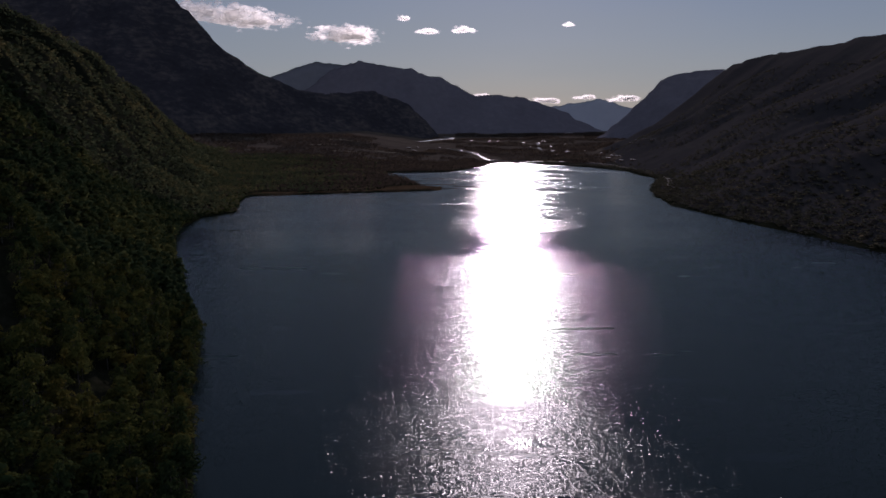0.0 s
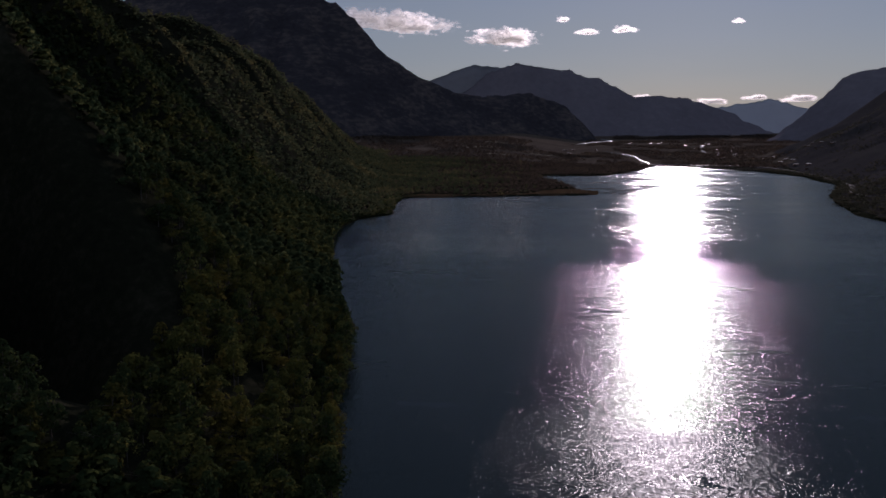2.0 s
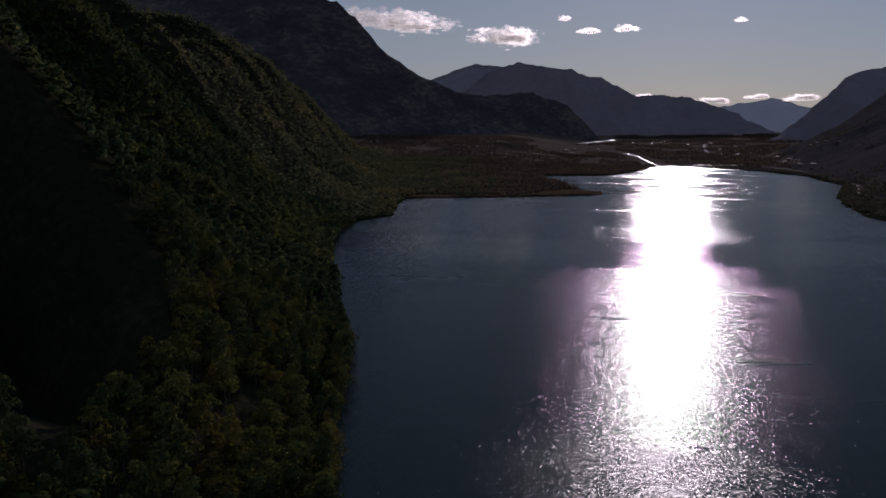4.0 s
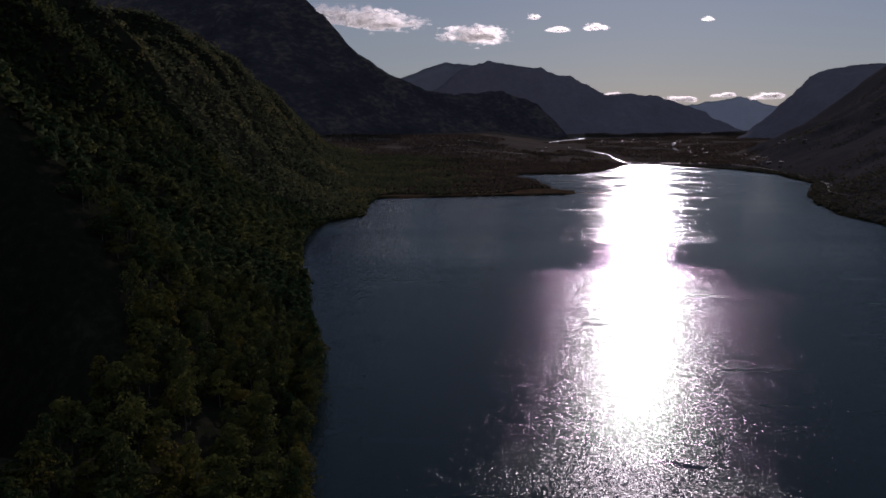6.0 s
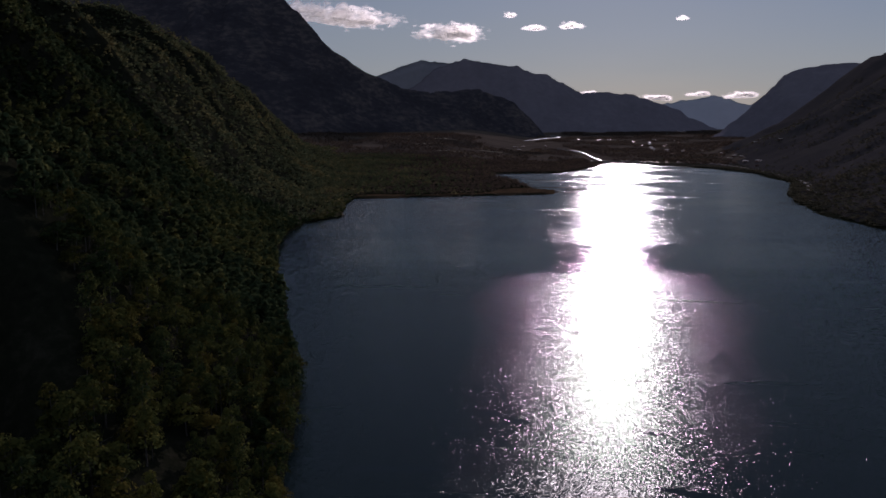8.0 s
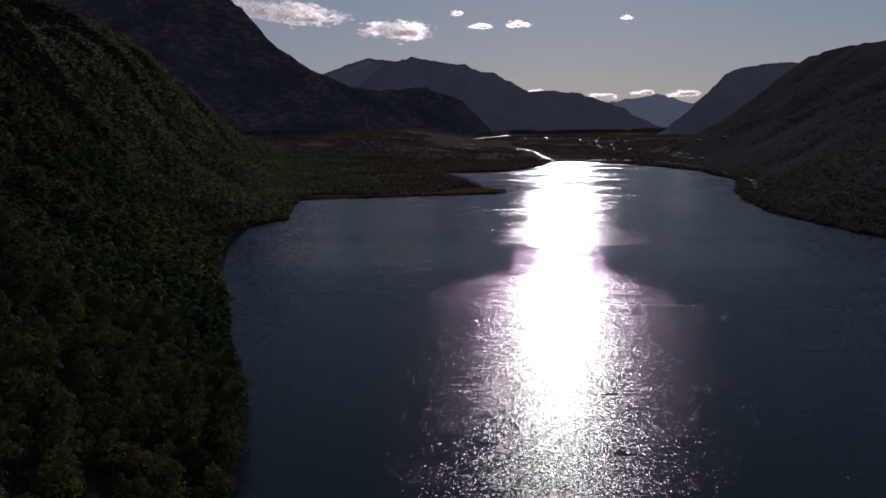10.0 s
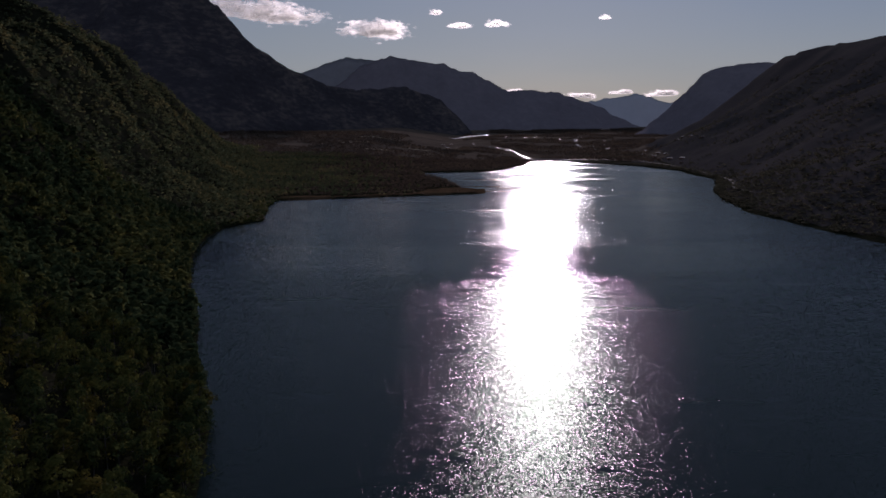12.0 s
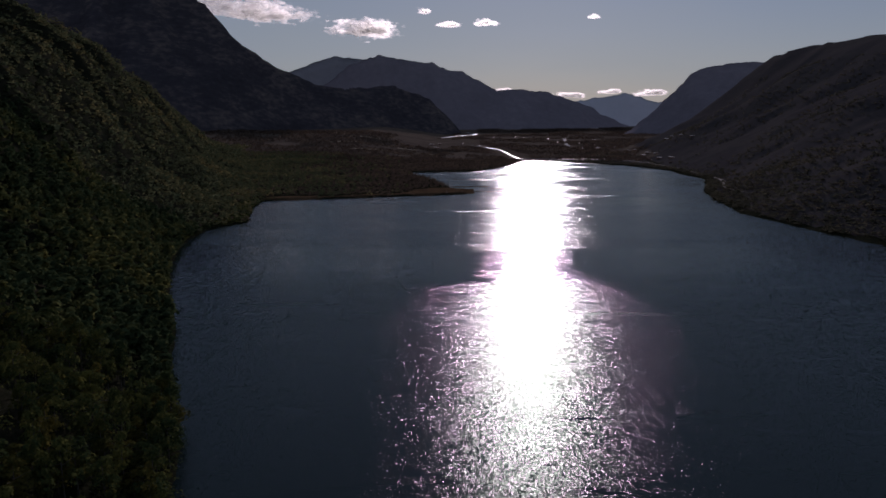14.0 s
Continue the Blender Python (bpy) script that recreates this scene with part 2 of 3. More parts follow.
ROCK_FAR = earthy("hazed_far_rock", [(0.3, (0.62, 0.62, 0.66)), (0.7, (0.70, 0.70, 0.74))], 0.003, 0.02, bump=0.4, dist=8.0)
RIDGE_HAZED = earthy("hazed_ridge_rock", [(0.3, (0.29, 0.28, 0.30)), (0.5, (0.33, 0.32, 0.34)), (0.7, (0.37, 0.36, 0.38))], 0.004, 0.03, bump=0.5, dist=8.0)
REED = earthy("reed_bed", [(0.3, (0.05, 0.036, 0.022)), (0.5, (0.10, 0.064, 0.038)), (0.7, (0.20, 0.125, 0.07))], 0.05, 0.8, bump=0.5, dist=0.5)
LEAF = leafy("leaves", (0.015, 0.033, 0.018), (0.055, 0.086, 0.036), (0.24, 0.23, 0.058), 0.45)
LEAF_GOLD = leafy("yellowing_leaves", (0.025, 0.034, 0.014), (0.095, 0.10, 0.03), (0.25, 0.20, 0.05), 0.45)
# next two: leaves lightened for farther woods, the distance haze put into the colour
LEAF_MID = leafy("hazed_olive_leaves", (0.024, 0.046, 0.027), (0.084, 0.122, 0.056), (0.29, 0.27, 0.08), 0.45)
LEAF_FAR = leafy("far_hazed_leaves", (0.056, 0.078, 0.05), (0.145, 0.172, 0.088), (0.35, 0.29, 0.12), 0.45)
HEDGE = leafy("autumn_hedge", (0.085, 0.066, 0.055), (0.16, 0.12, 0.095), (0.27, 0.20, 0.13), 0.45)
SCRUB = leafy("dark_scrub", (0.10, 0.10, 0.07), (0.135, 0.13, 0.088), (0.18, 0.15, 0.10), 0.4)
BARK = earthy("bark", [(0.3, (0.08, 0.065, 0.05)), (0.7, (0.22, 0.20, 0.18))], 1.0, 6.0, bump=0.4, dist=0.05)
CLOUD, n_, k_ = material("cloud_vapour")
d_ = node(n_, k_, "BsdfTranslucent", {"Color": (0.52, 0.54, 0.59, 1)})
t_ = node(n_, k_, "BsdfRefraction", {"Color": (0.86, 0.85, 0.80, 1), "IOR": 1.4, "Roughness": 0.88}, distribution="BECKMANN")
m_ = node(n_, k_, "MixShader", {0: 0.55, 1: d_.outputs[0], 2: t_.outputs[0]})
v_ = node(n_, k_, "BsdfTransparent")
# density: fullest in the heart of the bank, billowing above, flat below, torn at the rim
g_ = node(n_, k_, "SeparateXYZ", {"Vector": node(n_, k_, "TexCoord").outputs["Generated"]})
ax_ = node(n_, k_, "Math", {0: node(n_, k_, "MapRange", {"Value": g_.outputs["X"], "To Min": -1.0, "To Max": 1.0}).outputs[0], 1: 2.0}, operation="POWER")
ay_ = node(n_, k_, "Math", {0: node(n_, k_, "MapRange", {"Value": g_.outputs["Y"], "To Min": -0.6, "To Max": 0.6}).outputs[0], 1: 2.0}, operation="POWER")
up_ = node(n_, k_, "MapRange", {"Value": g_.outputs["Z"], "From Min": 0.38, "From Max": 1.0, "To Min": 0.0, "To Max": 1.0})
dn_ = node(n_, k_, "MapRange", {"Value": g_.outputs["Z"], "From Min": 0.38, "From Max": 0.1, "To Min": 0.0, "To Max": 1.0})
az_ = node(n_, k_, "Math", {0: node(n_, k_, "Math", {0: up_.outputs[0], 1: dn_.outputs[0]}, operation="ADD").outputs[0], 1: 2.0}, operation="POWER")
r_ = node(n_, k_, "Math", {0: node(n_, k_, "Math", {0: ax_.outputs[0], 1: ay_.outputs[0]}, operation="ADD").outputs[0], 1: az_.outputs[0]}, operation="ADD")
at_ = node(n_, k_, "Mapping", {"Vector": node(n_, k_, "NewGeometry").outputs["Position"], "Scale": (0.55, 1.0, 1.25)}).outputs["Vector"]
lump_ = node(n_, k_, "TexNoise", {"Vector": at_, "Scale": 0.022, "Detail": 7.0, "Roughness": 0.56})
f_ = node(n_, k_, "Math", {0: lump_.outputs["Fac"], 1: 3.4, 2: -1.04}, operation="MULTIPLY_ADD")
f_ = node(n_, k_, "Math", {0: f_.outputs[0], 1: r_.outputs[0]}, operation="SUBTRACT")
f_ = node(n_, k_, "MapRange", {"Value": f_.outputs[0], "From Min": 0.0, "From Max": 0.65, "To Min": 1.0, "To Max": 0.06})
node(n_, k_, "OutputMaterial", {"Surface": node(n_, k_, "MixShader", {0: f_.outputs[0], 1: m_.outputs[0], 2: v_.outputs[0]}).outputs[0]})
WALL = plain("painted_boards", (0.26, 0.15, 0.11), 0.8, 0.0, 0.5)
ROOF = plain("metal_roof", (0.42, 0.40, 0.38), 0.38, 0.7)
TILES = plain("roof_tiles", (0.15, 0.10, 0.08), 0.8, 0.0, 0.3, 2.0, 0.1)
GLASS = plain("dark_glass", (0.03, 0.035, 0.04), 0.1)
ASPHALT = plain("worn_asphalt", (0.09, 0.085, 0.08), 0.85, 0.0, 0.3, 0.2, 0.08)
WET_ROAD = plain("damp_asphalt", (0.06, 0.058, 0.056), 0.42, 0.0, 0.3, 0.2, 0.5)
CONCRETE = plain("concrete", (0.3, 0.29, 0.27), 0.9, 0.0, 0.2, 0.3, 0.05)
FIELD = earthy("mown_field", [(0.3, (0.30, 0.25, 0.18)), (0.5, (0.38, 0.32, 0.24)), (0.7, (0.48, 0.41, 0.31))], 0.02, 0.4, bump=0.3, dist=0.3)

# ---- the lie of the land ----


def lerp(v, nodes):
    """Smooth-ended interpolation of (place, value) pairs."""
    return np.interp(v, [a for a, b in nodes], [b for a, b in nodes])


def fbm(x, y, scale, octaves=5, seed=0.0):
    """Smooth value noise in numpy, about -1 to 1."""
    total, amp, x, y = np.zeros_like(x, dtype=float), 1.0, x / scale + seed * 17.3, y / scale - seed * 9.1
    for o in range(octaves):
        xi, yi = np.floor(x), np.floor(y)
        fx, fy = x - xi, y - yi
        fx, fy = fx * fx * (3 - 2 * fx), fy * fy * (3 - 2 * fy)

        def h(a, b):
            q = np.sin(a * 127.1 + b * 311.7 + o * 74.7) * 43758.5453
            return (q - np.floor(q)) * 2 - 1
        total += amp * ((h(xi, yi) * (1 - fx) + h(xi + 1, yi) * fx) * (1 - fy) + (h(xi, yi + 1) * (1 - fx) + h(xi + 1, yi + 1) * fx) * fy)
        x, y, amp = x * 2.03 + 5.1, y * 2.03 + 1.7, amp * 0.5
    return total / 1.7


LEFT_SHORE = [(-900, -10), (0, -25), (180, -62), (240, -80), (300, -96), (365, -120), (430, -146), (470, -158), (495, -178), (580, -205), (690, -240), (790, -244), (840, -225), (875, -232), (970, -252), (1030, -262), (1050, -259),
              (1075, -190), (1100, -130), (1125, -60), (1150, -8), (1200, -2), (1230, -30), (1370, -58), (1480, -85), (1560, -112), (1610, -112), (1640, 15), (1750, 48), (1860, 85), (1950, 105), (2060, 128), (2100, 150), (2130, 240)]
RIGHT_SHORE = [(-900, 420), (0, 380), (500, 335), (650, 312), (780, 290), (920, 272), (1050, 284), (1180, 310), (1300, 350), (1420, 385), (1660, 395), (1860, 345), (1990, 260), (2060, 225), (2130, 180)]
LEFT_FOOT = [(-900, -10), (0, -30), (300, -100), (470, -165), (600, -212), (760, -248), (1000, -300), (1300, -365), (1600, -430), (1900, -520), (2200, -600), (2800, -640), (3600, -700), (5000, -760)]
RIGHT_FOOT = [(-900, 425), (500, 345), (900, 285), (1180, 325), (1420, 405), (1700, 425), (2000, 440), (2600, 495), (3200, 590), (5000, 900)]


def valley_floor(y):
    v = np.maximum(0, y - 2050)
    return 2.0 + v * 0.012 + v * v * 0.000005


def height(x, y):
    x, y = np.asarray(x, float), np.asarray(y, float)
    wob = fbm(x, y, 60, 4, 2.0) * np.where(y > 1000, 7.0, 4.0)
    ls, rs = lerp(y, LEFT_SHORE) + wob, lerp(y, RIGHT_SHORE) - wob
    inlake = np.minimum(x - ls, rs - x)
    inlake = np.where(y > 2125, -40.0, inlake)
    bank = np.clip(-inlake / 12.0, -3, 1)
    base = np.where(bank > 0, valley_floor(y) * bank, bank * 2.0)
    lumps = fbm(x, y, 240, 5, 1.0)
    # apron of farmland below the cliffs
    base = base + 44 * np.clip((y - 1500) / 1300, 0, 1) ** 1.4 * np.clip((-100 - x) / 260, 0, 1) * np.where(bank > 0, bank, 0)
    # wooded slope beside the lake: gentle near the start, steep above, open further up the valley
    d = lerp(y, LEFT_FOOT) - x + lumps * 10
    a = np.maximum(0, d)
    near = np.clip((900 - y) / 450, 0, 1)
    steep = lerp(y, [(150, 0.34), (260, 0.48), (350, 0.52), (900, 0.47), (2200, 0.44)]) * a + 0.55 * near * np.maximum(0, a - 190) + (1 - near) * (0.7 * np.clip(a - 80, 0, 110) - 0.17 * np.maximum(0, a - 230))
    gully = fbm(x * 0.22, y + 0.3 * x, 75, 4, 3.0)
    left = steep + gully * np.minimum(a, 330) * 0.22 + lumps * np.minimum(a, 300) * 0.06
    # spur with a shaded face above a ravine
    yc = 276 + 0.42 * (-163 - x)
    off = y - yc
    rise = np.where(off < 0, np.exp(-(off / 26.0) ** 2), np.exp(-(off / 85.0) ** 2)) * np.clip((a - 45) * 0.62, 0, 95)
    cut = np.exp(-((off + 52) / 30.0) ** 2) * np.clip((a - 38) * 0.9, 0, 90)
    left = left + rise - cut
    left = np.minimum(left, 560 + lumps * 60 + 0.15 * a) * np.clip((2350 - y) / 480, 0.06, 1)
    # bare hillside across the lake
    foot = lerp(y, RIGHT_FOOT)
    e = np.maximum(0, x - foot + lumps * 12)
    u = e / (930 - np.minimum(foot, 700))
    right = lerp(y, [(1500, 308), (2000, 294), (2500, 285)]) * np.where(u < 1, u ** 1.2, 1) + 0.06 * np.maximum(0, x - 930) + fbm(x + 0.4 * y, y * 0.7, 150, 6, 5.0) * np.minimum(e, 220) * 0.13
    right = right * np.clip((3150 - y) / 600, 0, 1)
    right = np.maximum(right, 0.05 * e)
    return base + left + right + np.where(bank > 0.9, fbm(x, y, 35, 3, 6.0) * 0.5, 0)


def smooth(ob):
    ob.data.polygons.foreach_set("use_smooth", np.ones(len(ob.data.polygons), bool))
    return ob


def mesh_from(name, verts, faces, mats):
    me = bpy.data.meshes.new(name)
    me.vertices.add(len(verts))
    me.vertices.foreach_set("co", np.asarray(verts, np.float32).ravel())
    faces = np.asarray(faces, np.int32)
    w = faces.shape[1]
    me.loops.add(faces.size)
    me.loops.foreach_set("vertex_index", faces.ravel())
    me.polygons.add(len(faces))
    me.polygons.foreach_set("loop_start", np.arange(0, faces.size, w, dtype=np.int32))
    me.update(calc_edges=True)
    for m in mats if isinstance(mats, (list, tuple)) else [mats]:
        me.materials.append(m)
    return me


def sheet(name, xs, ys, fn, mat):
    """A height field over the lines xs and ys."""
    X, Y = np.meshgrid(xs, ys)
    Z = fn(X, Y)
    i = np.arange(X.size).reshape(X.shape)
    f = np.stack([i[:-1, :-1], i[:-1, 1:], i[1:, 1:], i[1:, :-1]], -1).reshape(-1, 4)
    return smooth(new(name, mesh_from(name, np.stack([X, Y, Z], -1).reshape(-1, 3), f, mat)))


xs = np.concatenate([np.arange(-2600, -800, 40), np.arange(-800, -400, 12), np.arange(-400, 60, 5.0), np.arange(60, 700, 9), np.arange(700, 2600, 45)])
ys = np.concatenate([np.arange(-900, 60, 30), np.arange(60, 560, 5.0), np.arange(560, 1300, 8), np.arange(1300, 2200, 13), np.arange(2200, 4990, 35)])
FARM = earthy("farmland", [(0.3, (0.075, 0.06, 0.05)), (0.5, (0.135, 0.105, 0.083)), (0.7, (0.22, 0.175, 0.13))], 0.012, 0.2, bump=0.4, dist=1.0)
MOOR = earthy("moorland", [(0.3, (0.06, 0.054, 0.055)), (0.5, (0.075, 0.067, 0.066)), (0.7, (0.094, 0.085, 0.075))], 0.010, 0.05, bump=0.3, dist=2.0, stretch=(1.0, 0.45, 1.0))
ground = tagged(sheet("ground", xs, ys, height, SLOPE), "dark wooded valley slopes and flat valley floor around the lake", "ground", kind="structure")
ground.data.materials.append(FARM)
mid = np.empty(len(ground.data.polygons) * 3)
ground.data.polygons.foreach_get("center", mid)
mid = mid.reshape(-1, 3)
ground.data.materials.append(MOOR)
cover = ((mid[:, 1] > 2110) & (mid[:, 2] < np.where(mid[:, 0] > 200, valley_floor(mid[:, 1]) + 14, 120))).astype(np.int32)
cover[(mid[:, 0] > 240) & (mid[:, 2] > 2) & (cover == 0)] = 2
ground.data.polygons.foreach_set("material_index", cover)

w = bmesh.new()
bmesh.ops.create_grid(w, x_segments=24, y_segments=40, size=1, matrix=Matrix.Translation((0, 640, 0)) @ Matrix.Diagonal((620, 1500, 1, 1)))
me = bpy.data.meshes.new("lake_surface")
w.to_mesh(me)
me.materials.append(WATER)
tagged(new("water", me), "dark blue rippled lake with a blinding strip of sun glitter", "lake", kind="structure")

# ---- mountains ----


def mountain(name, ridge, line, front, depth_back, step, mat, label, rough=0.12, seed=1.0, foot=-20.0):
    """A range whose skyline runs across the valley: ridge gives (x, height), line (x, y) and front how deep it falls towards the lake."""
    line, front = [v if isinstance(v, list) else [(0, v)] for v in (line, front)]
    x = np.arange(ridge[0][0], ridge[-1][0] + step, step)
    y = np.arange(min(b for a, b in line) - max(b for a, b in front), max(b for a, b in line) + depth_back + step, step)

    def fn(X, Y):
        y0, depth = lerp(X, line), lerp(X, front)
        top = lerp(X, ridge) + fbm(X, X * 0 + seed, 140, 6, seed) * 9 + (np.abs(fbm(X, X * 0 + seed, 60, 4, seed + 1)) - 0.3) * 20
        t = np.clip(np.where(Y < y0, (y0 - Y) / depth, (Y - y0) / depth_back), 0, 1)
        ribs = fbm(X + 0.35 * (Y - y0), Y * 0.35, 190, 6, seed + 2)
        return foot + (top - foot) * (1 - t ** 0.88) + ribs * (top - foot) * rough * np.clip(t * 5, 0, 1) * (1 - t * 0.6) + fbm(X, Y, 70, 4, seed + 5) * 11 * np.clip(t * 9, 0, 1) * np.clip((1 - t) * 4, 0, 1)
    return tagged(sheet(name, x, y, fn, mat), label, "mountain", kind="thing")


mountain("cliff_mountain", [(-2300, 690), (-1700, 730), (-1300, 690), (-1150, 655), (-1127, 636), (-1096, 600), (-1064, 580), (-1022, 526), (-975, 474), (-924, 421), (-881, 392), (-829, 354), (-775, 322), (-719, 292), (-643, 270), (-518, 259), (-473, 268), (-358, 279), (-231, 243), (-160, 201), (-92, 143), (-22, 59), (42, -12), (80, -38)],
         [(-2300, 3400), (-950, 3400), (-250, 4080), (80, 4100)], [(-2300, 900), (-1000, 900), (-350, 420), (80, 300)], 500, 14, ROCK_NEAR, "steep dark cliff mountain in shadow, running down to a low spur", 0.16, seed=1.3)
mountain("hazy_ridge", [(-1591, 228), (-1273, 334), (-1093, 391), (-1047, 413), (-909, 462), (-788, 502), (-698, 495), (-594, 484), (-475, 427), (-327, 383), (-105, 292)], 4900, 200, 60, 18, RIDGE_HAZED, "pale blue-grey ridge behind the valley mountain", 0.08, seed=6.1)
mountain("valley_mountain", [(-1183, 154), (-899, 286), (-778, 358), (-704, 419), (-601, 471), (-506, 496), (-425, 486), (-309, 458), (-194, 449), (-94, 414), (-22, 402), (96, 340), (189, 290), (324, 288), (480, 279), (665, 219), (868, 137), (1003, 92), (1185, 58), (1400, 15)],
         4840, 480, 60, 16, ROCK_MID, "broad grey-blue mountain closing the valley", 0.13, seed=3.7)
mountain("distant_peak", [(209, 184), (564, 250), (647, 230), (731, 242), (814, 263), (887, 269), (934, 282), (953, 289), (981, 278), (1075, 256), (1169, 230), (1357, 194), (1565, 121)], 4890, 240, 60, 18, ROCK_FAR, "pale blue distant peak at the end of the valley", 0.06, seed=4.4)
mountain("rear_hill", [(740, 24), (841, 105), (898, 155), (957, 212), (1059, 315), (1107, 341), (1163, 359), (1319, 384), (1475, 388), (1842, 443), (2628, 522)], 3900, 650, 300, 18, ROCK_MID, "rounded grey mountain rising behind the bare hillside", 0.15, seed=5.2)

# ---- clouds ----


def cards(rng, centre, normal, size, jitter):
    """Small four-cornered leaves about centre points, facing roughly along normal."""
    n = len(centre)
    nr = normal + rng.normal(0, jitter, (n, 3))
    nr /= np.linalg.norm(nr, axis=1)[:, None] + 1e-9
    ref = rng.normal(0, 1, (n, 3))
    a = np.cross(nr, ref)
    a /= np.linalg.norm(a, axis=1)[:, None] + 1e-9
    b = np.cross(nr, a)
    s = np.asarray(size)[:, None] * 0.5
    q = rng.uniform(0.55, 0.95, (n, 1))
    v = np.stack([centre - a * s, centre - b * s * q + nr * s * 0.12, centre + a * s, centre + b * s * q + nr * s * 0.12], 1)
    return v.reshape(-1, 3)


def quads(count):
    return np.arange(count * 4, dtype=np.int32).reshape(-1, 4)


def cloud(x, y, z, width, tall, label, tilt=0.0):
    """A bank of vapour in four veils, one behind the other, through which the sun filters."""
    layers = 4
    u, w = np.meshgrid(np.linspace(-0.5, 0.5, 13), np.linspace(-0.5, 0.5, 5))
    v, f = [], []
    i = np.arange(u.size).reshape(u.shape)
    for k in range(layers):
        bow = (k - 1.5) * tall * 0.24 + 0.12 * tall * np.sin(u * 9 + k)
        v.append(np.stack([u * width, bow, w * tall], -1).reshape(-1, 3))
        f.append(np.stack([i[:-1, :-1], i[:-1, 1:], i[1:, 1:], i[1:, :-1]], -1).reshape(-1, 4) + k * u.size)
    ob = smooth(new("cloud", mesh_from("cloud", np.concatenate(v), np.concatenate(f), CLOUD)))
    ob.matrix_world = pose(x, y, z, 0, tilt, 0)
    return tagged(ob, label, "cloud", "clouds over the valley", "stuff")


cloud(-1285, 4690, 742, 1040, 165, "long grey cloud with a bright upper rim", 7)
cloud(-585, 4780, 638, 490, 150, "broad white cloud with a shaded underside", 2)
cloud(120, 4800, 672, 190, 58, "small bright white cloud")
cloud(-245, 4800, 738, 110, 46, "tiny pale wisp of cloud")
cloud(-90, 4800, 660, 190, 44, "thin pale wisp of cloud", 2)
cloud(745, 4780, 700, 110, 36, "tiny pale wisp of cloud")
cloud(640, 4950, 262, 250, 44, "low bright cloud behind the far ridges", 3)
cloud(880, 4950, 283, 215, 38, "low bright cloud behind the far ridges", -3)
cloud(1120, 4950, 274, 240, 56, "low bright cloud behind the far ridges", -2)
cloud(232, 4950, 287, 230, 46, "low bright cloud behind the far ridges")

# ---- river, road and bridge ----


def ribbon(name, line, width, lift, mat, step=12.0, drape=False):
    """A strip that follows line over the ground."""
    line = np.array(line, float)
    seg = np.linalg.norm(np.diff(line, axis=0), axis=1)
    s = np.concatenate([[0], np.cumsum(seg)])
    t = np.arange(0, s[-1], step)
    c = np.stack([np.interp(t, s, line[:, 0]), np.interp(t, s, line[:, 1])], 1)
    for k in range(4):
        c[1:-1] = (c[:-2] + c[1:-1] + c[2:]) / 3
    g = np.gradient(c, axis=0)
    g /= np.linalg.norm(g, axis=1)[:, None]
    side = np.stack([g[:, 1], -g[:, 0]], 1) * width / 2
    rows = [c + side * f for f in (-1, -0.33, 0.33, 1)]
    z = height(c[:, 0], c[:, 1]) + lift
    v = np.stack([np.concatenate([r, (height(r[:, 0], r[:, 1]) + lift if drape else z)[:, None]], 1) for r in rows], 1)
    i = np.arange(len(c) * 4).reshape(-1, 4)
    f = np.concatenate([np.stack([i[:-1, j], i[:-1, j + 1], i[1:, j + 1], i[1:, j]], -1) for j in range(3)])
    return smooth(new(name, mesh_from(name, v.reshape(-1, 3), f, mat)))


RIVER = lake_material("river_water", 2.0, 1.1)
RAPIDS = lake_material("broken_river_water", 2.0, 2.4)
tagged(ribbon("river", [(150, 2070), (134, 2091), (124, 2216), (116, 2332), (110, 2557), (78, 2696), (38, 2835), (16, 2905)], 5.5, 0.9, RIVER), "bright winding river entering the lake", "river", kind="structure")
tagged(ribbon("river", [(-117, 3437), (-39, 3673), (40, 3820), (52, 3870), (44, 3920), (8, 4040)], 20, 2.6, RAPIDS), "bright bend of the river on the valley floor", "river", kind="structure")
shore_road = [(330, 1090), (338, 1170), (372, 1280), (405, 1420), (418, 1660), (415, 1900), (385, 2040), (345, 2086)]
tagged(ribbon("road", shore_road, 7, 1.2, ASPHALT, 8.0), "worn grey road along the far lake shore", "road", kind="structure")
tagged(ribbon("road", [(352, 2089), (290, 2093), (212, 2096)], 6, 1.3, WET_ROAD, 8.0), "damp shining causeway road at the head of the lake", "road", kind="structure")
tagged(ribbon("road", [(470, 3700), (420, 3480), (365, 2990), (340, 2700)], 12, 1.2, CONCRETE, 10.0), "pale farm track crossing the valley floor", "road", kind="structure")


def box(bm, x, y, z, sx, sy, sz, bevel=0.0):
    g = bmesh.ops.create_cube(bm, size=1, matrix=Matrix.Translation((x, y, z)) @ Matrix.Diagonal((sx, sy, sz, 1)))
    if bevel:
        bmesh.ops.bevel(bm, geom=list({e for v in g["verts"] for e in v.link_edges}), offset=bevel, segments=1, affect="EDGES")


def part(name, bm, mat, parent, label=""):
    me = bpy.data.meshes.new(name)
    bm.to_mesh(me)
    bm.free()
    me.materials.append(mat)
    ob = new(name, me)
    ob.parent = parent
    if label:
        tagged(ob, label)
    return ob


def thing(name, m, label, category, group=""):
    ob = new(name)
    ob.matrix_world = m
    return tagged(ob, label, category, group, "thing")


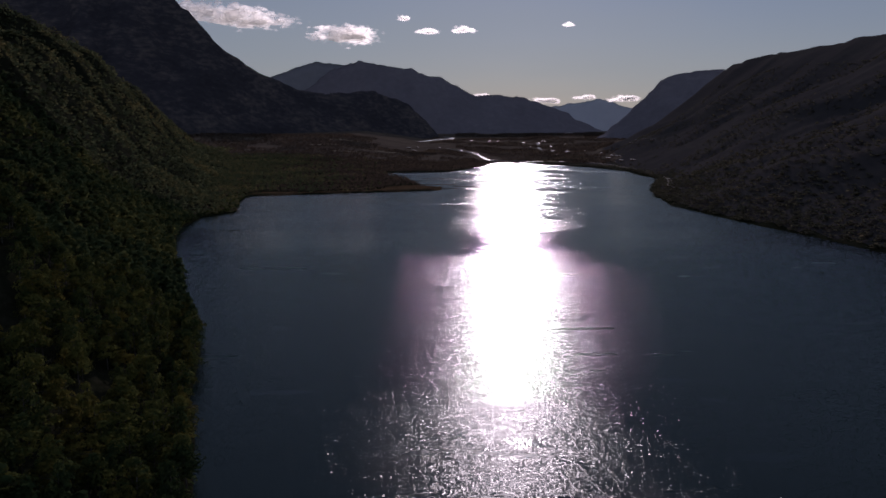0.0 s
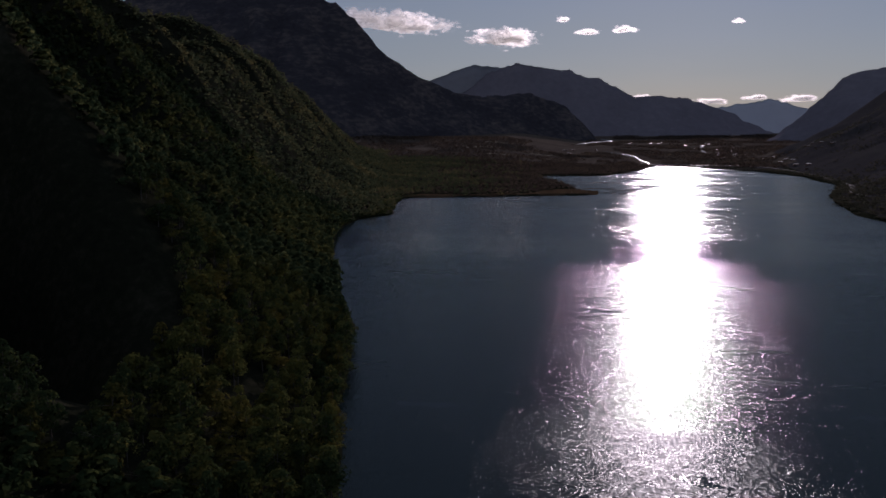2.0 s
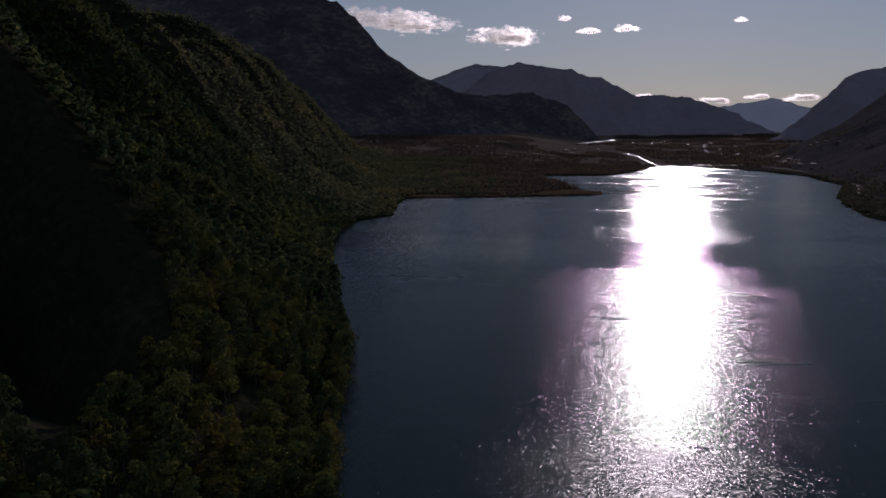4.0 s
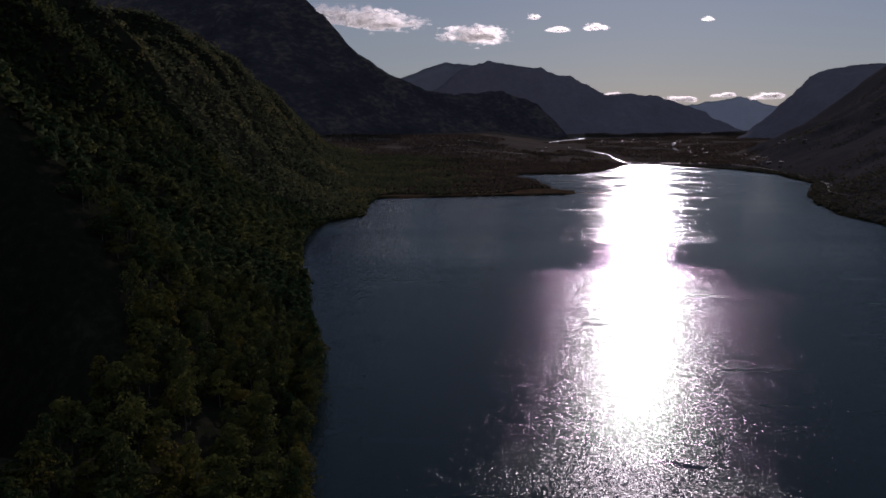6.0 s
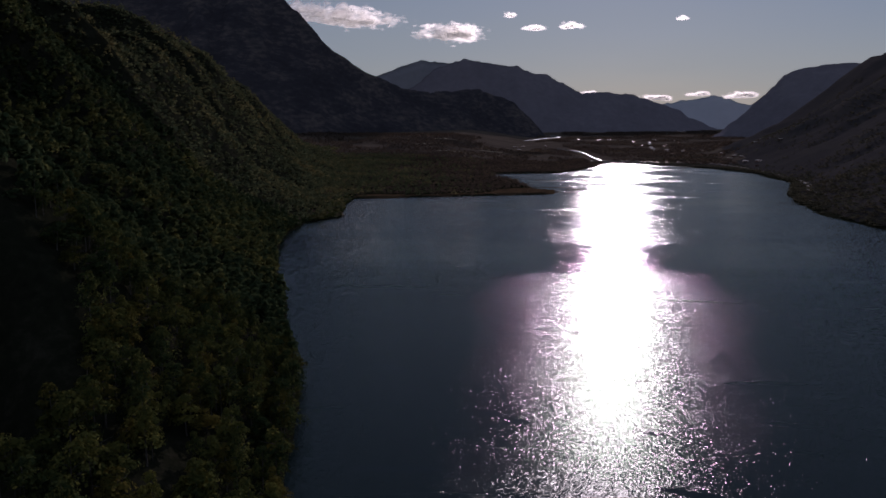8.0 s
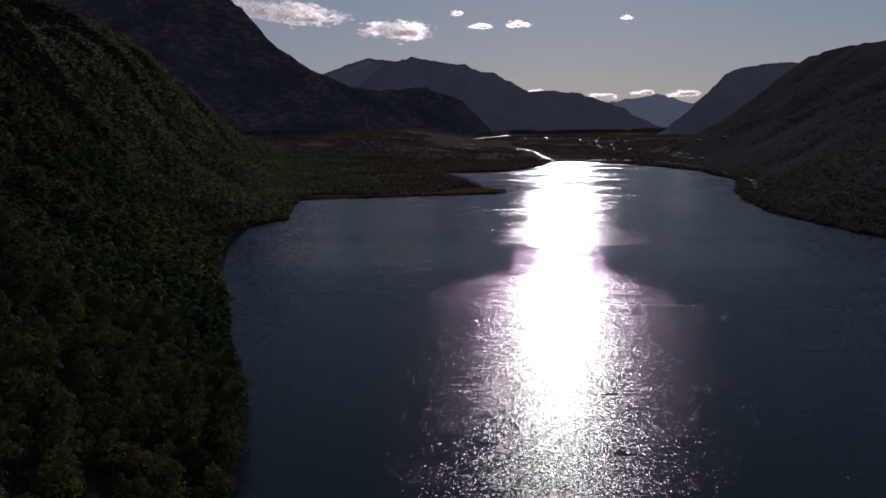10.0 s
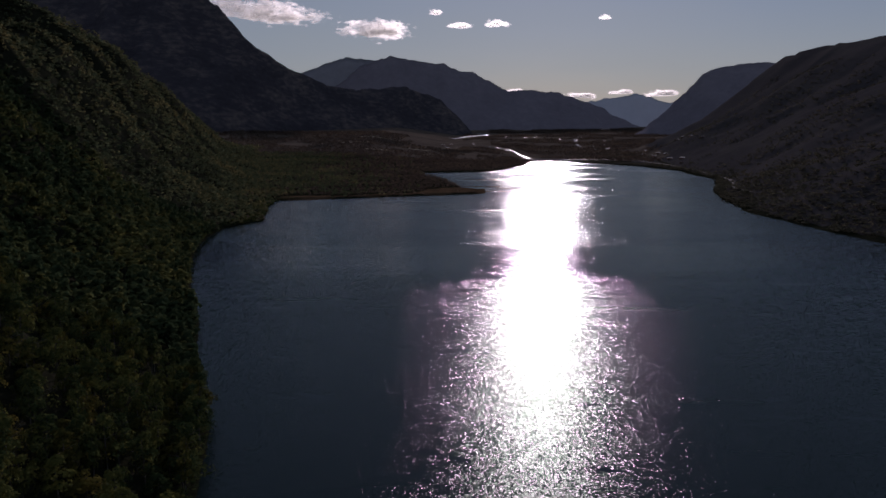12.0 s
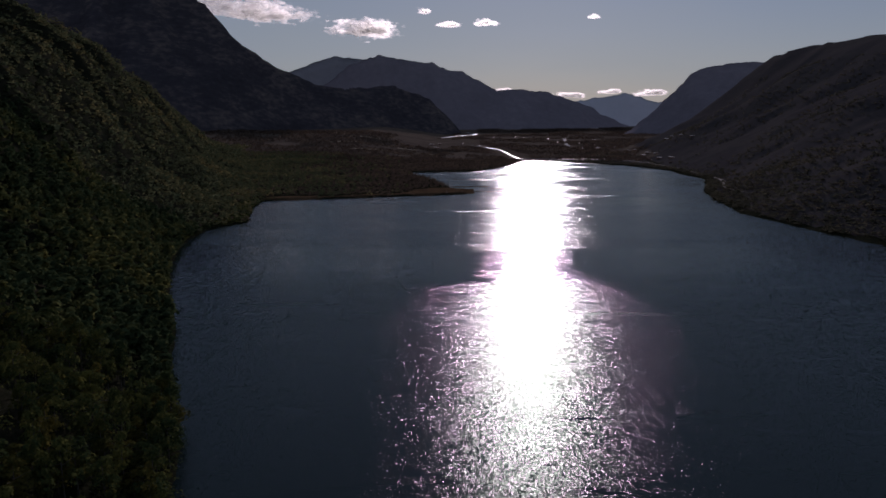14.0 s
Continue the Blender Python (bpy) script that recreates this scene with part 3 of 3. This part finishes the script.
bridge = thing("bridge", pose(160, 2098, 0, 0, 0, -4), "low concrete road bridge over the river mouth", "bridge")
b = bmesh.new()
box(b, 0, 0, 4.6, 124, 8, 0.9, 0.1)
part("deck", b, CONCRETE, bridge)
for px in (-42, -14, 14, 42):
    b = bmesh.new()
    box(b, px, 0, 1.6, 2.0, 6.5, 5.4, 0.2)
    part("pier", b, CONCRETE, bridge)
for sy in (-3.8, 3.8):
    b = bmesh.new()
    box(b, 0, sy, 6.0, 124, 0.14, 0.14)
    for q in range(-15, 16):
        box(b, q * 4.1, sy, 5.5, 0.12, 0.12, 1.0)
    part("railing", b, ROOF, bridge)

for line, wide in (([(-330, 2290), (-240, 2330)], 22), ([(-210, 2440), (-130, 2470)], 24), ([(-390, 2700), (-290, 2740)], 30), ([(-420, 2480), (-330, 2530)], 26), ([(-150, 2290), (-95, 2310)], 15)):
    tagged(ribbon("field", line, wide, 1.6, FIELD, 8.0, True), "pale mown hay field on the valley apron", "field", kind="structure")

# ---- reed bed and mud spits ----


def reed_fn(X, Y):
    front = np.interp(X, [-265, -259, -190, -130, -60, -8, 2], [1045, 1050, 1075, 1100, 1125, 1150, 1175])
    d = (Y - front) + fbm(X, Y, 30, 4, 8.0) * 14
    edge = np.minimum(d / 3, (24 + 70 * np.clip((X + 115) / 60, 0, 1) + 26 * fbm(X, Y, 55, 3, 14.0) - d) / 6)
    return np.where(edge > 0, np.clip(edge, 0, 1) * (0.55 + fbm(X, Y, 6, 3, 9.0) * 0.35) + np.maximum(0, height(X, Y)) * 0.98, -1.0)


tagged(sheet("reed_bed", np.arange(-262, 0, 2.0), np.arange(1040, 1225, 2.0), reed_fn, REED), "rust-brown reed bed fringing the low peninsula", "reeds", kind="stuff")


def spit(x, y, length, wide, seed):
    rng = np.random.default_rng(seed)
    n, m = 40, 6
    u = np.linspace(-1, 1, n)
    wv = np.sqrt(np.clip(1 - u * u, 0, 1)) * (0.7 + 0.3 * np.sin(u * 9 + seed)) * wide / 2
    mid = np.cumsum(rng.normal(0, 0.5, n))
    v = []
    for k in range(m + 1):
        s = k / m * 2 - 1
        v.append(np.stack([u * length / 2, mid + s * wv, (1 - s * s) * 0.55 - 0.12 + rng.normal(0, 0.05, n)], 1))
    v = np.stack(v, 1).reshape(-1, 3)
    i = np.arange(n * (m + 1)).reshape(n, m + 1)
    f = np.stack([i[:-1, :-1], i[1:, :-1], i[1:, 1:], i[:-1, 1:]], -1).reshape(-1, 4)
    ob = smooth(new("mud_spit", mesh_from("mud_spit", v, f, REED)))
    ob.location = (x, y, 0)
    return tagged(ob, "low dark mud spit barely above the lake water", "mud spit", "mud spits off the peninsula")


spit(18, 1185, 46, 9, 1)
spit(34, 1230, 40, 6, 2)
spit(-8, 1270, 60, 9, 3)
spit(10, 1420, 90, 10, 4)
spit(70, 1560, 70, 9, 5)

# ---- trees ----


def outward(me, normals):
    """Stores which way each leaf of the mesh hangs out of its crown."""
    at = me.attributes.new("outward", "FLOAT_VECTOR", "POINT")
    at.data.foreach_set("vector", np.repeat(np.asarray(normals, np.float32), 4, axis=0).ravel())
    return me


def crown_points(rng, lobes, per, tall, wide, base):
    """Leaf places and facings on a cluster of uneven lobes."""
    pts, nor = [], []
    for k in range(lobes):
        f = rng.uniform(0, 1)
        ang = rng.uniform(0, 2 * math.pi)
        spread = wide * (1 - 0.75 * f ** 1.6) * rng.uniform(0.25, 0.8)
        c = np.array([math.cos(ang) * spread, math.sin(ang) * spread, base + (tall - base) * (0.12 + 0.74 * f)])
        r = wide * rng.uniform(0.30, 0.52) * (1.1 - 0.5 * f)
        p = rng.normal(0, 1, (per, 3))
        p /= np.linalg.norm(p, axis=1)[:, None]
        p[:, 2] = np.where(p[:, 2] < -0.3, -p[:, 2], p[:, 2])
        pts.append(c + p * r * rng.uniform(0.75, 1.1, (per, 1)) * np.array([1, 1, 0.85]))
        o = p + (c - np.array([0, 0, base + (tall - base) * 0.35])) / wide * 0.6
        nor.append(o / np.linalg.norm(o, axis=1)[:, None])
    return np.concatenate(pts), np.concatenate(nor)


def limb(bm, a, b, ra, rb, sides=6):
    a, b = Vector(a), Vector(b)
    d = (b - a).normalized()
    x = d.orthogonal().normalized()
    y = d.cross(x)
    ring = [[bm.verts.new(p + (x * math.cos(2 * math.pi * k / sides) + y * math.sin(2 * math.pi * k / sides)) * r) for k in range(sides)] for p, r in ((a, ra), (b, rb))]
    for k in range(sides):
        bm.faces.new((ring[0][k], ring[0][(k + 1) % sides], ring[1][(k + 1) % sides], ring[1][k]))


def broadleaf(seed, label, mat):
    """One lakeside tree: tapered trunk with limbs, and a crown of small leaf sprays."""
    rng = np.random.default_rng(seed)
    tall, wide = rng.uniform(10.0, 15.0), rng.uniform(3.8, 5.6)
    ob = thing("tree", Matrix(), label, "tree", "trees on the lakeside slope")
    b = bmesh.new()
    lean = rng.normal(0, 0.4, 2)
    limb(b, (0, 0, -0.8), (lean[0] * 0.5, lean[1] * 0.5, tall * 0.45), 0.22, 0.14)
    limb(b, (lean[0] * 0.5, lean[1] * 0.5, tall * 0.45), (lean[0], lean[1], tall * 0.9), 0.14, 0.04)
    for k in range(6):
        h = tall * rng.uniform(0.28, 0.7)
        ang = rng.uniform(0, 6.28)
        r = wide * rng.uniform(0.5, 0.85)
        limb(b, (lean[0] * 0.5, lean[1] * 0.5, h), (math.cos(ang) * r, math.sin(ang) * r, h + rng.uniform(0.8, 2.0)), 0.07, 0.02, 5)
    part("trunk", b, BARK, ob)
    p, nn = crown_points(rng, 20, 44, tall, wide, tall * 0.14)
    me = outward(mesh_from("crown", cards(rng, p, nn, rng.uniform(0.4, 0.95, len(p)), 0.35), quads(len(p)), mat), nn)
    c = new("crown", me)
    c.parent = ob
    return ob


def scatter(rng, n, x0, x1, y0, y1, keep):
    x, y = rng.uniform(x0, x1, n), rng.uniform(y0, y1, n)
    m = keep(x, y)
    return x[m], y[m]


def thin(x, y, gap, cap):
    """Keeps places at least about gap apart."""
    seen, out = set(), []
    for k in range(len(x)):
        c = (int(x[k] // gap), int(y[k] // gap))
        if any((c[0] + i, c[1] + j) in seen for i, j in ((0, 0), (1, 0), (0, 1), (-1, 0), (0, -1)) if (i, j) == (0, 0)):
            continue
        seen.add(c)
        out.append(k)
        if len(out) >= cap:
            break
    return x[out], y[out]


def forest(name, seed, x, y, lobes, per, leaf, label, tall=(7, 11), wide=(2.3, 3.6), mat=None):
    """Many trees as one mesh: a few crown shapes turned and scaled at each place."""
    rng = np.random.default_rng(seed)
    shapes = []
    for k in range(10):
        p, nn = crown_points(rng, lobes, per, 1.0 * 9, 2.9, 1.2)
        shapes.append((cards(rng, p, nn, rng.uniform(leaf * 0.6, leaf * 1.25, len(p)), 0.3), nn))
    z = height(x, y)
    ang, st, sw = rng.uniform(0, 6.28, len(x)), rng.uniform(*tall, len(x)) / 9, rng.uniform(*wide, len(x)) / 2.9
    out, face = [], []
    pick = rng.integers(0, 10, len(x))
    for k in range(10):
        i = np.where(pick == k)[0]
        v, nn = shapes[k][0][None], shapes[k][1][None]
        c, s = np.cos(ang[i])[:, None], np.sin(ang[i])[:, None]
        X = (v[..., 0] * c - v[..., 1] * s) * sw[i][:, None] + x[i][:, None]
        Y = (v[..., 0] * s + v[..., 1] * c) * sw[i][:, None] + y[i][:, None]
        Z = v[..., 2] * st[i][:, None] + z[i][:, None] - 0.3
        out.append(np.stack([X, Y, Z], -1).reshape(-1, 3))
        face.append(np.stack([nn[..., 0] * c - nn[..., 1] * s, nn[..., 0] * s + nn[..., 1] * c, np.repeat(nn[..., 2], len(i), 0)], -1).reshape(-1, 3))
    v = np.concatenate(out)
    return tagged(new(name, outward(mesh_from(name, v, quads(len(v) // 4), mat or LEAF_FAR), np.concatenate(face))), label, "forest", kind="stuff")


def left_land(x, y):
    return (x < lerp(y, LEFT_SHORE) + 8) & (height(x, y) > 0.25)


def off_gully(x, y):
    """Keeps trees out of the gully below the spur, so near-black ground deepens its shade."""
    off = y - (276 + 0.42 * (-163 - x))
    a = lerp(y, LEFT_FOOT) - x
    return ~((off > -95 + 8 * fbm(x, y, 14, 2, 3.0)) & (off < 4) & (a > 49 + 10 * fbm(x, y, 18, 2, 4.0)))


rng = np.random.default_rng(5)
kinds = [broadleaf(100 + k, "yellowing broadleaf tree on the steep lake shore", LEAF_GOLD) if k in (2, 6) else broadleaf(100 + k, "dark green broadleaf tree on the steep lake shore", LEAF) for k in range(8)]
nx, ny = scatter(rng, 9000, -215, -40, 150, 350, lambda x, y: left_land(x, y) & off_gully(x, y) & (x > lerp(y, LEFT_SHORE) - 84))
nx, ny = thin(nx, ny, 7.2, 300)
nz = height(nx, ny)
for k in range(len(nx)):
    m = pose(nx[k], ny[k], nz[k], 0, 0, rng.uniform(0, 360)) @ Matrix.Diagonal((*[rng.uniform(0.6, 1.3)] * 2, rng.uniform(0.65, 1.25), 1))
    if k < len(kinds):
        kinds[k].matrix_world = m
    else:
        src = kinds[k % len(kinds)]
        t = copy_thing(src, Matrix())
        t.matrix_world = m

mx_, my_ = scatter(rng, 66000, -560, -15, -70, 760, lambda x, y: left_land(x, y) & off_gully(x, y) & ((x < lerp(y, LEFT_SHORE) - 84) | (y < 150) | (y > 350)) & (x > lerp(y, LEFT_SHORE) - 330))
mx_, my_ = thin(mx_, my_, 7.0, 7000)
close = np.hypot(mx_, my_ - 20) < 290
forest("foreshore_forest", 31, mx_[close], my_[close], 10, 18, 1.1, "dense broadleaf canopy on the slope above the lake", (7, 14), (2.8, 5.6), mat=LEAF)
forest("near_forest", 21, mx_[~close], my_[~close], 9, 10, 1.6, "dense olive-green broadleaf forest on the lakeside slope", (6.5, 15), (2.6, 6.2), mat=LEAF_MID)
hx_, hy_ = scatter(rng, 120000, -275, 20, 60, 1060, lambda x, y: (np.abs(x - lerp(y, LEFT_SHORE)) < 16) & (height(x, y) > 0.1) & (height(x, y) < 5.0))
hx_, hy_ = thin(hx_, hy_, 2.6, 2600)
forest("shore_shrubs", 27, hx_, hy_, 5, 9, 0.9, "tangled dark shrubs overhanging the waterline", (2.5, 5.0), (1.8, 3.0), mat=LEAF)
fx_, fy_ = scatter(rng, 90000, -1000, -225, 760, 2300, lambda x, y: left_land(x, y) & (x < lerp(y, LEFT_FOOT)))
fx_, fy_ = thin(fx_, fy_, 7.2, 13000)
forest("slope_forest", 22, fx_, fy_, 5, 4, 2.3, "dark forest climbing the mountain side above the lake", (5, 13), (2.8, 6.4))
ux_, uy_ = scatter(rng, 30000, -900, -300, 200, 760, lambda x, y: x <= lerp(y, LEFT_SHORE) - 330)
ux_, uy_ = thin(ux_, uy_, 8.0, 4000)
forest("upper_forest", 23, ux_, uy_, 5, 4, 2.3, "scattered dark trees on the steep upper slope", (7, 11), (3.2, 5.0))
px_, py_ = scatter(rng, 80000, -640, 130, 760, 2120, lambda x, y: left_land(x, y) & (x >= lerp(y, LEFT_FOOT)) & ((y > 1290) | (x < -262) | (reed_fn(x, y) < 0)) & (fbm(x, y, 45, 3, 11.0) > -0.55))
px_, py_ = thin(px_, py_, 7.0, 10000)
east = px_ + 0.15 * (py_ - 1300) + 60 * fbm(px_, py_, 90, 3, 12.0) + rng.normal(0, 80, len(px_)) > -265
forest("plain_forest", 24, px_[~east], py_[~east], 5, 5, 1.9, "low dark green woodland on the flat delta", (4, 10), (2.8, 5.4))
forest("delta_scrub", 28, px_[east], py_[east], 5, 5, 1.7, "rusty brown autumn scrub on the low delta", (2.5, 6.5), (2.6, 4.6), HEDGE)
rx_, ry_ = scatter(rng, 70000, 255, 1000, 300, 2400, lambda x, y: (x > lerp(y, RIGHT_SHORE) + 3) & (rng.uniform(0, 1, len(x)) < np.clip(1.0 - (x - lerp(y, RIGHT_SHORE)) / np.where(y > 1250, 55, 190) + 0.5 * fbm(x + 0.5 * y, y * 0.6, 70, 3, 13.0), np.where(x < 840, np.clip(0.10 + 0.3 * fbm(x, y, 110, 3, 15.0), 0, 1), 0), 0.95)))
rx_, ry_ = thin(rx_, ry_, 5.2, 8000)
forest("far_shore_woods", 25, rx_, ry_, 5, 4, 1.9, "dark scrub and trees along the opposite shore", (2.5, 6.5), (3.0, 6.0), SCRUB)


def off_water(x, y):
    """Clear of the river, and of the strip that hides it from the lake."""
    a = np.abs(x - np.interp(y, [2090, 2216, 2332, 2557, 2696, 2835], [134, 124, 116, 110, 78, 38])) > 34
    b = np.abs(x - np.interp(y, [3437, 3673, 3820, 3920, 4040], [-117, -39, 40, 44, 8])) > 60
    c = (y > 2800) & (y < 3300) & (x > -260) & (x < 50)
    return (a | (y > 2950)) & (b | (y < 2980)) & ~c


vx_, vy_ = scatter(rng, 110000, -900, 900, 2000, 4700, lambda x, y: (fbm(x, y, 130, 3, 7.0) > np.where(x < -60, -0.4, -0.12)) & off_water(x, y) & (height(x, y) < valley_floor(y) + np.where(x > 0, 22, 130)) & ((x > -60) | (y < 2650) | ((x < -220) & (y < 3150))))
vx_, vy_ = thin(vx_, vy_, 10.0, 14000)
forest("valley_woods", 26, vx_, vy_, 4, 3, 3.2, "brownish hedges and copses on the valley floor", (4, 8), (4.0, 6.5), HEDGE)

# ---- houses ----


def gable(bm, lx, ly, low, high, over, thick):
    """Two roof slopes with thickness along x."""
    for s in (-1, 1):
        q = [(-lx / 2 - over, s * (ly / 2 + over), low), (lx / 2 + over, s * (ly / 2 + over), low), (lx / 2 + over, 0, high), (-lx / 2 - over, 0, high)]
        a = [bm.verts.new(p) for p in q]
        c = [bm.verts.new((p[0], p[1], p[2] + thick)) for p in q]
        for f in ((a[0], a[1], a[2], a[3]), (c[3], c[2], c[1], c[0]), *[(a[k], c[k], c[(k + 1) % 4], a[(k + 1) % 4]) for k in range(4)]):
            bm.faces.new(f)


def house(label, lx, ly, wall, rise, category="house"):
    ob = thing("house" if category == "house" else "barn", Matrix(), label, category, "valley houses")
    b = bmesh.new()
    box(b, 0, 0, wall / 2 - 0.5, lx, ly, wall + 1.0)
    for s in (-1, 1):
        v = [b.verts.new((s * lx / 2, -ly / 2, wall)), b.verts.new((s * lx / 2, ly / 2, wall)), b.verts.new((s * lx / 2, 0, wall + rise))]
        b.faces.new(v)
    part("wall", b, WALL, ob)
    b = bmesh.new()
    gable(b, lx, ly, wall - 0.1, wall + rise, 0.5, 0.18)
    part("roof", b, ROOF if category == "barn" else TILES, ob, "pale sheet-metal roof" if category == "barn" else "dark brown tiled roof")
    for s in (-1, 1):
        for k in (-0.3, 0.3):
            b = bmesh.new()
            box(b, k * lx, s * (ly / 2 + 0.03), wall * 0.55, 1.4, 0.12, 1.3)
            part("window", b, GLASS, ob)
    b = bmesh.new()
    box(b, 0, -ly / 2 - 0.03, 1.05, 1.1, 0.12, 2.1)
    part("door", b, BARK, ob)
    if category == "house":
        b = bmesh.new()
        box(b, lx * 0.2, 0, wall + rise + 0.3, 0.8, 0.8, 1.6)
        part("chimney", b, CONCRETE, ob)
    return ob


spots = [(438, 2868), (416, 2636), (482, 2868), (369, 2608), (460, 2544), (412, 2240), (429, 2250), (461, 2312), (448, 2068), (462, 2028), (444, 1852), (455, 3560), (306, 2900),
         (130, 3600), (150, 3560), (215, 3560), (149, 3450), (255, 3610), (300, 3580), (520, 3500), (500, 3600), (-95, 2700), (-132, 2312), (-12, 2956), (-173, 2476), (-292, 2332), (380, 2420), (533, 2820), (488, 2512), (430, 2388), (386, 2740), (432, 2700), (470, 2740), (446, 2048), (452, 2300), (497, 2440), (482, 2232), (344, 3088), (345, 3388), (414, 3384),
         (566, 2311), (564, 2217), (563, 2112), (558, 2340), (471, 1945), (495, 2744), (606, 4237), (719, 4298), (173, 4095), (240, 4036), (-97, 2970), (-15, 3062), (468, 2217), (481, 2148), (467, 2428), (452, 2940), (510, 3276), (274, 3672), (-121, 2852), (-101, 2724), (419, 3036), (358, 2456)]
rng = np.random.default_rng(9)
cottage = house("small pale timber house with a dark tiled roof", 11, 8, 4.4, 1.9)
barn = house("long pale farm shed with a low metal roof", 15, 9, 4.0, 0.55, "barn")
hall = house("large pale hall with a broad low metal roof", 46, 30, 8, 1.7, "barn")
for k, (x, y) in enumerate(spots):
    m = pose(x, y, float(height(x, y)) + 0.2, 0, 0, rng.uniform(-40, 34)) @ Matrix.Diagonal((*[rng.uniform(0.55, 1.0)] * 3, 1))
    src = barn if k % 2 == 1 or k > 26 else cottage
    if k < 2:
        src.matrix_world = m
    else:
        copy_thing(src, m)
hall.matrix_world = pose(700, 4400, float(height(700, 4400)) + 0.2, 0, 0, -4)
